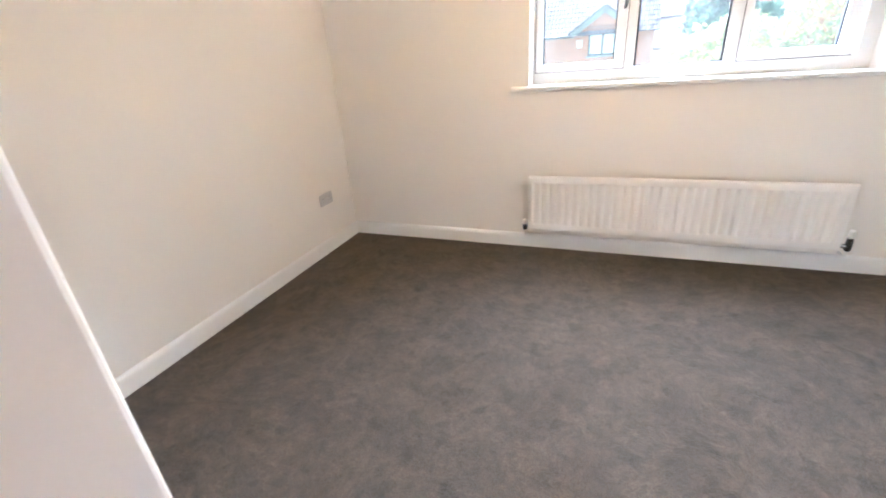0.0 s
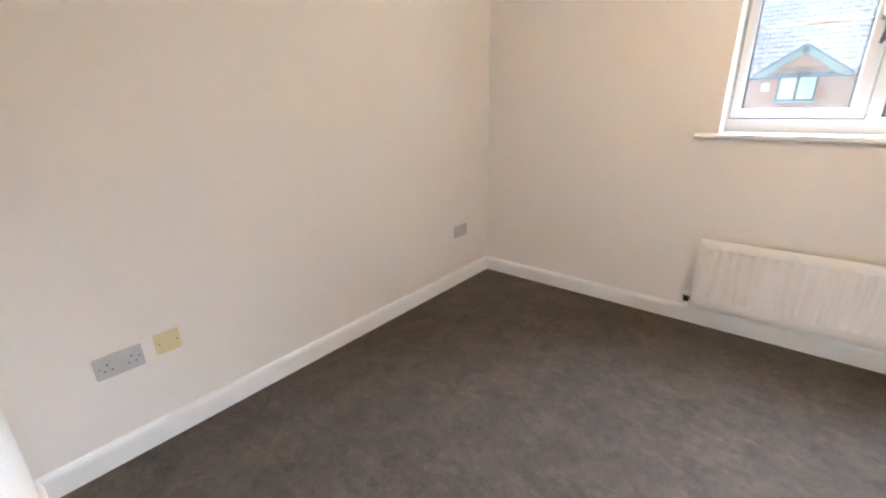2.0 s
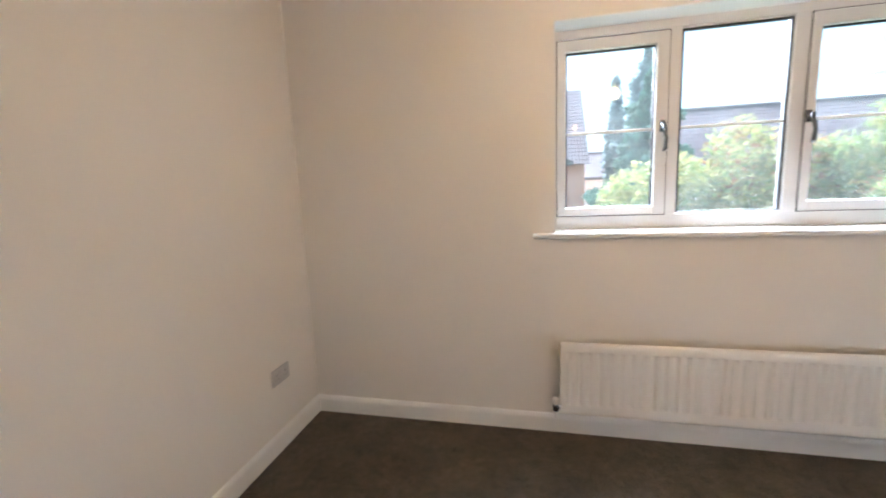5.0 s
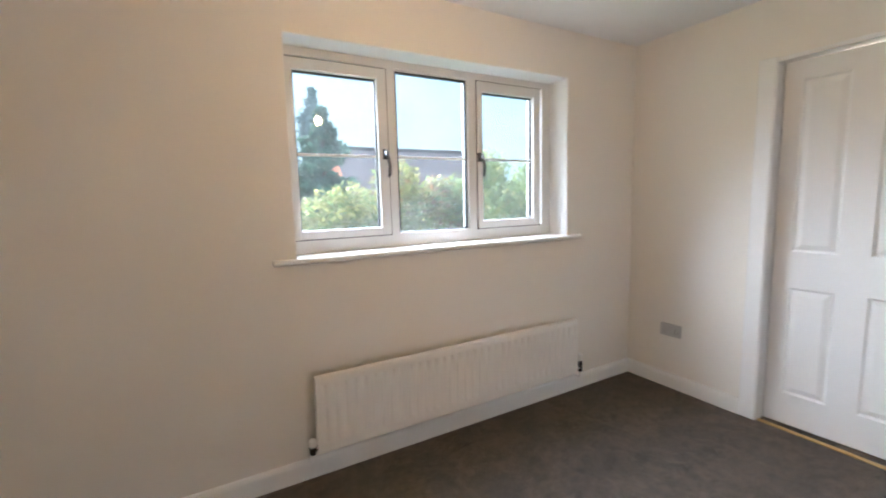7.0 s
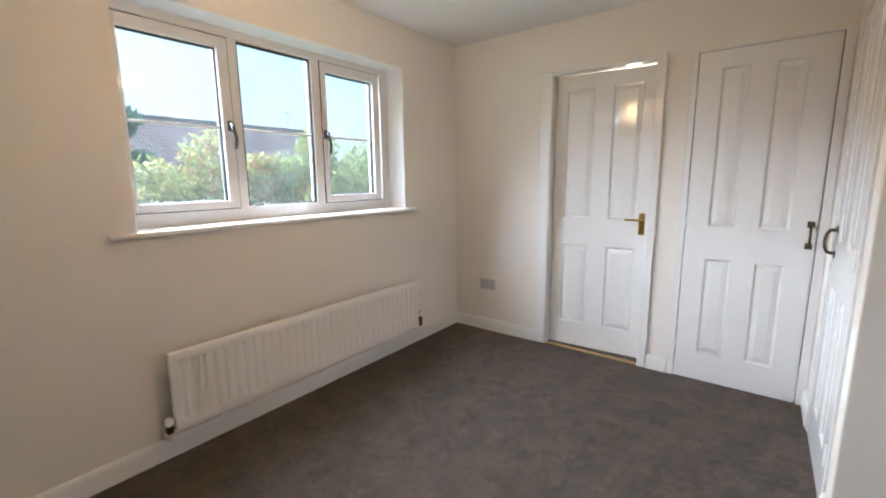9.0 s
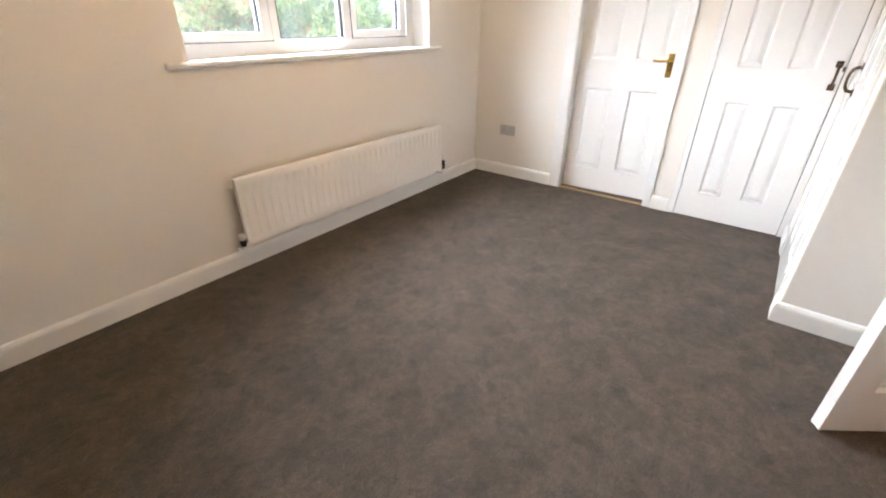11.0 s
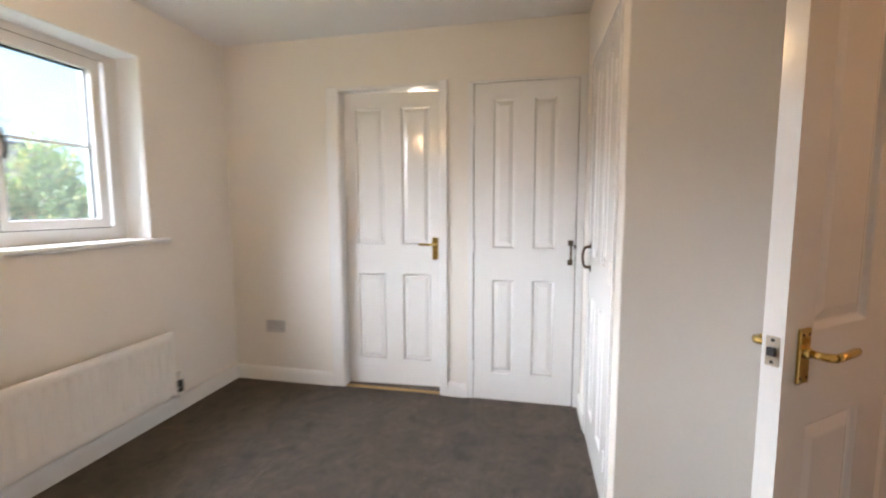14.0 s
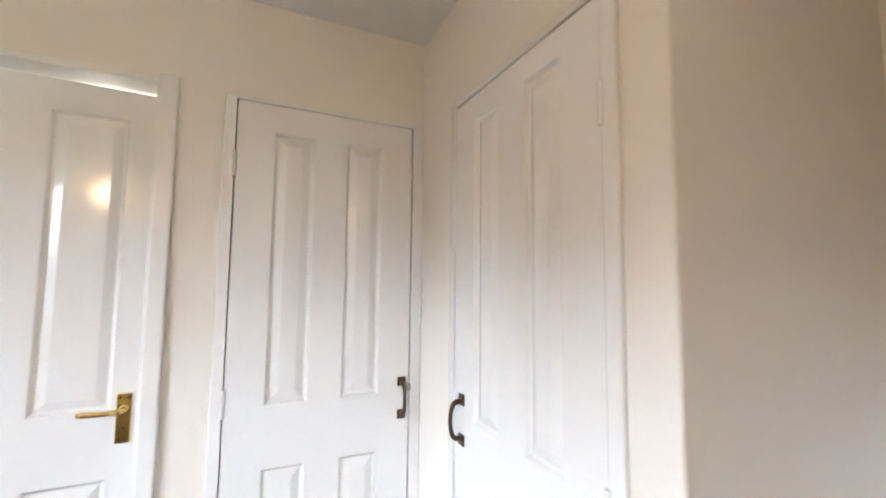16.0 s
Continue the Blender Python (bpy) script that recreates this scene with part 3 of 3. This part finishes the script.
# ---- sockets ----
def socket(name, m, w, mat, label, kind):
    ob = thing(name, m, label, "socket")
    h = 0.086
    part("plate", box((-w / 2, -0.009, -h / 2), (w / 2, 0, h / 2), 0.004, 3), mat, ob)
    if kind == "double":
        for sx in (-0.036, 0.036):
            part("rocker", box((sx * 0.35 - 0.005, -0.0155, 0.008), (sx * 0.35 + 0.006, -0.008, 0.03), 0.0015), PLATE, ob)
            part("earth_slot", box((sx - 0.002, -0.0096, 0.006), (sx + 0.002, -0.0085, 0.014)), DARK, ob)
            for px in (-0.011, 0.011):
                part("pin_slot", box((sx + px - 0.0032, -0.0096, -0.015), (sx + px + 0.0032, -0.0085, -0.011)), DARK, ob)
        for sx in (-0.06, 0.06):
            part("screw", tube([(sx, -0.008, 0.0), (sx, -0.0098, 0.0)], 0.003, 10), CHROME, ob)
    else:
        for sx in (-0.03, 0.03):
            part("screw", tube([(sx, -0.008, 0.0), (sx, -0.0098, 0.0)], 0.003, 10), DARK, ob)
        part("outlet", box((-0.004, -0.0105, -0.004), (0.004, -0.0085, 0.008), 0.001), YELLOWED, ob)
    return ob


face_east = lambda y, z: pose(XW, y, z, 0, 0, 90)
socket("wall_socket", face_east(2.471, 0.393), 0.146, PLATE, "grey plastic double socket low on the wall near the corner", "double")
socket("wall_socket", face_east(0.451, 0.394), 0.146, PLATE, "grey plastic double socket beside a yellowed outlet", "double")
socket("telephone_outlet", face_east(0.608, 0.404), 0.088, YELLOWED, "yellowed cream plastic blank outlet plate", "single")
socket("wall_socket", pose(XE, 2.485, 0.402, 0, 0, -90), 0.146, PLATE, "grey plastic double socket beside the ajar door", "double")

# ---- pendant lamp ----
pend = thing("pendant_lamp", pose(-0.05, 1.72, ZC), "bare warm bulb on a white ceiling pendant", "pendant lamp")
part("ceiling_rose", tube([(0, 0, 0), (0, 0, -0.012), (0, 0, -0.026), (0, 0, -0.034)], [0.05, 0.048, 0.032, 0.008], 24), UPVC, pend, smooth=True)
part("flex", tube([(0, 0, -0.03), (0, 0, -0.29)], 0.0032, 8), UPVC, pend)
part("lamp_holder", tube([(0, 0, -0.28), (0, 0, -0.29), (0, 0, -0.335)], [0.008, 0.019, 0.019], 16), UPVC, pend)
gl_ = bmesh.new()
bmesh.ops.create_uvsphere(gl_, u_segments=20, v_segments=14, radius=0.032)
for v in gl_.verts:
    v.co.z = v.co.z * (1.35 if v.co.z > 0 else 1.0) - 0.38
part("bulb", gl_, LITBULB, pend, "glowing warm bulb", smooth=True)


# ---- outside ----
GZ = -4.6
g = bmesh.new()
for a, b in (((-1500, 3.1), (1500, 2500)),):
    g.faces.new([g.verts.new(p) for p in ((a[0], a[1], GZ), (b[0], a[1], GZ), (b[0], b[1], GZ), (a[0], b[1], GZ))])
tagged(part("ground", g, GRASS), "grassy ground below the upstairs window", "ground", kind="structure")


def tiled_slope(name, parent, x0, x1, y0, z0, y1, z1, course=0.3, width=0.33, label=""):
    """Rows of overlapping tiles up a slope that faces -y, from the eaves (y0, z0) to the ridge (y1, z1)."""
    run = math.hypot(y1 - y0, z1 - z0)
    ux = Vector((0, (y1 - y0) / run, (z1 - z0) / run))
    nrm = Vector((0, -ux.z, ux.y))
    verts, faces = [], []
    n = int(run / course)
    for r in range(n + 1):
        s = r * course
        e = min(s + course + 0.06, run)
        off = (r % 2) * width / 2
        k = 0
        x = x0 - off
        while x < x1:
            a, b = max(x, x0), min(x + width - 0.012, x1)
            if b - a > 0.03:
                lift = 0.03 + 0.006 * math.sin(r * 7.1 + k * 3.7)
                base = Vector((0, y0, z0))
                low, high = base + ux * s, base + ux * e
                i = len(verts)
                for q, d in ((low, lift), (high, 0.012)):
                    for fx, up in ((0.0, 0.0), (0.22, 0.022), (0.5, 0.0), (0.72, 0.022), (1.0, 0.0)):
                        p = q + nrm * (d + up)
                        verts.append((a + (b - a) * fx, p.y, p.z))
                for m in range(4):
                    faces.append((i + m, i + m + 1, i + 6 + m, i + 5 + m))
                for m in range(5):
                    p = low
                    verts.append((verts[i + m][0], p.y, p.z))
                for m in range(4):
                    faces.append((i + 10 + m, i + 11 + m, i + 1 + m, i + m))
            x += width
            k += 1
    me = bpy.data.meshes.new(name)
    me.from_pydata(verts, [], faces)
    me.materials.append(ROOFTILE)
    ob = new(name, me)
    ob.parent = parent
    tagged(ob, label, kind="stuff")
    return ob


def prism(pts, y0, y1):
    """A solid of the (x, z) outline between y0 and y1."""
    bm = bmesh.new()
    a = [bm.verts.new((x, y0, z)) for x, z in pts]
    b = [bm.verts.new((x, y1, z)) for x, z in pts]
    bm.faces.new(a[::-1]), bm.faces.new(b)
    for k in range(len(pts)):
        bm.faces.new((a[k], a[(k + 1) % len(pts)], b[(k + 1) % len(pts)], b[k]))
    return bm


def side_prism(pts, x0, x1):
    bm = bmesh.new()
    a = [bm.verts.new((x0, y, z)) for y, z in pts]
    b = [bm.verts.new((x1, y, z)) for y, z in pts]
    bm.faces.new(a[::-1]), bm.faces.new(b)
    for k in range(len(pts)):
        bm.faces.new((a[k], a[(k + 1) % len(pts)], b[(k + 1) % len(pts)], b[k]))
    return bm


def near_house():
    yw, ez, rz_, x0, x1, GL = 22.3, -0.28, 3.9, -12.0, 2.45, GZ - 2.3
    h = thing("house", pose(-0.98, 0, 2.27), "orange brick house with grey tiled roof and small gable", "house")
    part("wall", side_prism([(yw, GL), (yw + 9, GL), (yw + 9, ez), (yw + 4.5, rz_ - 0.1), (yw, ez)], x0, x1), BRICK, h, "orange-red brickwork")
    tiled_slope("roof", h, x0 - 0.2, x1 + 0.2, yw - 0.3, ez - 0.08, yw + 4.5, rz_, label="weathered grey brown roof tiles")
    part("rear_roof", side_prism([(yw + 4.5, rz_), (yw + 4.5, rz_ + 0.05), (yw + 9.3, ez - 0.02), (yw + 9.3, ez - 0.1)], x0 - 0.2, x1 + 0.2), ROOFTILE, h)
    part("gutter", tube([(x0, yw - 0.36, ez - 0.06), (-0.98, yw - 0.36, ez - 0.06)], 0.06, 8), DARKWOOD, h, "black plastic gutter")
    cx, hw, az_, lz = 0.37, 1.2, 0.72, -0.12
    part("gable_wall", prism([(cx - hw, GL), (cx + hw, GL), (cx + hw, lz), (cx, az_ - 0.08), (cx - hw, lz)], yw - 0.12, yw + 1.6), BRICK, h)
    part("soldier_course", box((cx - 0.72, yw - 0.135, -0.2), (cx + 0.72, yw - 0.1, 0.02)), SOLDIER, h, "darker upright brick course")
    for s in (-1, 1):
        t = bmesh.new()
        add_box(t, (0, yw - 0.3, -0.22), (math.hypot(hw + 0.2, az_ - lz) + 0.16, yw - 0.22, 0.0), 0.01)
        ang = math.atan2(az_ - lz, hw) * s
        m = Matrix.Translation((cx, 0, az_ + 0.05)) @ Matrix.Rotation(ang, 4, "Y") @ Matrix.Diagonal((s, 1, 1, 1))
        bmesh.ops.transform(t, matrix=m, verts=t.verts[:])
        part("bargeboard", t, BARGE, h, "grey weathered bargeboard")
        r = bmesh.new()
        add_box(r, (0, yw - 0.34, 0.0), (math.hypot(hw + 0.2, az_ - lz) + 0.2, yw + 1.9, 0.06), 0.01)
        bmesh.ops.transform(r, matrix=m, verts=r.verts[:])
        part("gable_roof", r, ROOFTILE, h)
    w = part("window", ring(-0.25, 0.95, -1.2, -0.2, 0.07, 0.07, 0.07, 0.07, yw - 0.17, yw - 0.1, 0.006), DARKWOOD, h, "dark framed two light window")
    part("mullion", box((0.3, yw - 0.168, -1.15), (0.4, yw - 0.1, -0.25), 0.004), DARKWOOD, w)
    for a, b in ((-0.18, 0.3), (0.4, 0.88)):
        part("pane", box((a, yw - 0.14, -1.13), (b, yw - 0.13, -0.27)), FARGLASS, w, "glass with a pale sky reflection in its colour")
    part("sill", box((-0.33, yw - 0.24, -1.28), (1.03, yw - 0.1, -1.2), 0.01), BARGE, w)
    part("alarm_box", box((-0.75, yw - 0.21, -0.83), (-0.51, yw - 0.12, -0.52), 0.02), UPVC, h, "white alarm box")


def far_house(yw, ez, rz_, x0, x1, wallmat, label, aerial=None):
    h = thing("house", pose(0, 0, 0), label, "house")
    part("wall", side_prism([(yw, GZ), (yw + 7, GZ), (yw + 7, ez), (yw + 3.5, rz_ - 0.1), (yw, ez)], x0, x1), wallmat, h, "rendered or brick wall")
    tiled_slope("roof", h, x0 - 0.2, x1 + 0.2, yw - 0.3, ez - 0.1, yw + 3.5, rz_, label="weathered purple brown roof tiles")
    part("rear_roof", side_prism([(yw + 3.5, rz_), (yw + 3.5, rz_ + 0.05), (yw + 7.3, ez - 0.02), (yw + 7.3, ez - 0.1)], x0 - 0.2, x1 + 0.2), ROOFTILE, h)
    part("ridge", tube([(x0 - 0.2, yw + 3.5, rz_ + 0.05), (x1 + 0.2, yw + 3.5, rz_ + 0.05)], 0.12, 8), ROOFTILE, h)
    part("fascia", box((x0 - 0.2, yw - 0.36, ez - 0.28), (x1 + 0.2, yw - 0.3, ez - 0.06), 0.01), DARKWOOD, h)
    if aerial:
        bm = tube([(aerial, yw + 3.5, rz_), (aerial, yw + 3.5, rz_ + 1.3)], 0.02, 6)
        add_tube(bm, [(aerial - 0.6, yw + 3.5, rz_ + 1.2), (aerial + 0.5, yw + 3.5, rz_ + 1.25)], 0.015, 6)
        for k in range(6):
            add_tube(bm, [(aerial - 0.55 + k * 0.2, yw + 3.5, rz_ + 1.05), (aerial - 0.55 + k * 0.2, yw + 3.5, rz_ + 1.4)], 0.012, 5)
        part("aerial", bm, BARGE, h, "thin metal television aerial")


near_house()
far_house(24.5, 1.6, 4.75, 6.6, 18.2, BRICK, "brick house with a long purple brown tiled roof", 16.6)
far_house(36, 1.3, 3.2, 1.2, 6.2, UPVC, "distant white rendered house with a low roof")

rng = np.random.default_rng(5)


def foliage(name, parent, centres, radii, count, size, mat, droop=0.0, label=""):
    """Many small bent leaf clumps scattered through overlapping lobes."""
    c = np.array(centres, float)
    r = np.array(radii, float)
    pick = rng.integers(0, len(c), count)
    d = rng.normal(size=(count, 3))
    d /= np.linalg.norm(d, axis=1)[:, None]
    rad = rng.uniform(0.55, 1.08, count)
    p = c[pick] + d * r[pick] * rad[:, None]
    p[:, 2] -= droop * rng.uniform(0, 1, count) ** 2
    a = rng.normal(size=(count, 3))
    a[:, 2] -= 1.2 * (droop > 0)
    a /= np.linalg.norm(a, axis=1)[:, None]
    b = np.cross(a, d + 0.4 * rng.normal(size=(count, 3)))
    b /= np.linalg.norm(b, axis=1)[:, None] + 1e-6
    nn = np.cross(a, b)
    s = size * rng.uniform(0.6, 1.5, count)[:, None]
    quads = [p - a * s, p + b * s * 0.42 + nn * s * 0.12, p + a * s, p - b * s * 0.42 + nn * s * 0.12]
    v = np.stack(quads, 1).reshape(-1, 3)
    f = np.arange(count * 4).reshape(-1, 4)
    me = bpy.data.meshes.new(name)
    me.from_pydata(v.tolist(), [], f.tolist())
    me.materials.append(mat)
    ob = new(name, me)
    ob.parent = parent
    tagged(ob, label, kind="stuff")
    return ob


def broadleaf(x, y, top, spread, mats, label, count=9000, droop=0.0, size=0.11):
    t = thing("tree", pose(x, y, GZ), label, "tree", "trees outside the window")
    hgt = top - GZ
    part("trunk", tube([(0, 0, 0), (0.05, 0, hgt * 0.25), (-0.04, 0.05, hgt * 0.5), (0.02, 0, hgt * 0.8)], [0.16, 0.13, 0.09, 0.03], 9), BARK, t, smooth=True)
    lobes, rad = [], []
    for k in range(16):
        a = k * 2.4
        q = rng.uniform(0.25, 0.95)
        z = hgt * rng.uniform(0.42, 0.86)
        taper = 1.0 - 0.55 * max(0, (z / hgt - 0.55) / 0.45)
        lobes.append((spread * q * taper * math.cos(a), spread * q * taper * math.sin(a), z))
        s = rng.uniform(0.32, 0.5) * spread
        rad.append((s, s, s * 0.8))
    lobes.append((0, 0, hgt - 0.45 * spread))
    rad.append((0.4 * spread, 0.4 * spread, 0.42 * spread))
    for k in range(0, 16, 2):
        e = Vector(lobes[k])
        part("limb", tube([(0, 0, hgt * 0.35), e * 0.5 + Vector((0, 0, hgt * 0.2)), e], [0.06, 0.04, 0.012], 6), BARK, t)
    for m, share in mats:
        foliage("crown", t, lobes, rad, int(count * share), size, m, droop, "small mixed autumn leaves")


def spruce(x, y, top, spread, mat, label, count=6000, columnar=False, size=0.2):
    t = thing("conifer", pose(x, y, GZ), label, "conifer", "conifers outside the window")
    hgt = top - GZ
    part("trunk", tube([(0, 0, 0), (0, 0, hgt * 0.5), (0.03, 0, hgt)], [0.22, 0.14, 0.02], 8), BARK, t)
    lobes, rad = [], []
    n = 120
    for k in range(n):
        f = k / (n - 1)
        z = hgt * (0.12 + 0.87 * f)
        a = rng.uniform(0, 2 * math.pi)
        if columnar:
            w = spread * min(1, 3.2 * (1 - f) + 0.08) * rng.uniform(0.8, 1.1)
            q, s = rng.uniform(0.1, 0.65), max(0.15, 0.42 * w)
            rad.append((s, s, s * 2.2))
        else:
            w = spread * ((1 - f) ** 0.75) * rng.uniform(0.75, 1.15) + 0.05
            q, s = rng.uniform(0.3, 0.85), max(0.14, w * rng.uniform(0.22, 0.34))
            rad.append((s, s, s * 0.4))
        lobes.append((w * q * math.cos(a), w * q * math.sin(a), z))
    foliage("crown", t, lobes, rad, count, size, mat, 0.0 if columnar else 0.15, "dense needled branches")


broadleaf(2.4, 11.5, 1.85, 1.9, ((LEAF_YELLOW, 0.6), (LEAF_GREEN, 0.4)), "yellow green leafy tree outside the window", 22000, size=0.075)
broadleaf(4.0, 12.2, 2.6, 1.75, ((LEAF_YELLOW, 0.55), (LEAF_GREEN, 0.3), (LEAF_RUST, 0.15)), "yellowing leafy tree outside the window", 20000, size=0.075)
broadleaf(5.5, 12.4, 2.1, 1.7, ((LEAF_YELLOW, 0.4), (LEAF_GREEN, 0.3), (LEAF_RUST, 0.3)), "leafy tree with rusty autumn patches", 20000, size=0.075)
broadleaf(6.7, 11.4, 2.95, 1.6, ((LEAF_GREEN, 0.75), (LEAF_YELLOW, 0.25)), "tall green weeping tree outside the window", 22000, droop=0.8, size=0.075)
broadleaf(8.4, 11.4, 2.65, 1.8, ((LEAF_GREEN, 0.9), (LEAF_YELLOW, 0.1)), "dense green weeping tree outside the window", 22000, droop=0.8, size=0.075)
broadleaf(10.4, 11.0, 2.2, 1.9, ((LEAF_GREEN, 0.85), (LEAF_YELLOW, 0.15)), "spreading green tree outside the window", 22000, size=0.075)
broadleaf(13.0, 11.2, 2.0, 2.1, ((LEAF_GREEN, 0.7), (LEAF_YELLOW, 0.3)), "broad green leafy tree outside the window", 14000, size=0.1)
spruce(3.75, 19.5, 5.4, 3.4, NEEDLE, "dark blue green spruce behind the trees", 24000, size=0.16)
# far cypresses: their haze lies in the foliage colour
spruce(6.1, 31.0, 9.0, 1.7, CYPRESS, "broad tall cypress with haze in its colour", 9000, columnar=True, size=0.22)
spruce(4.2, 31.0, 7.4, 0.85, CYPRESS, "slender cypress beside a taller one, haze in its colour", columnar=True, size=0.22)
spruce(26.5, 26.0, 6.2, 1.2, CYPRESS, "solitary columnar cypress with haze in its colour", columnar=True, size=0.22)
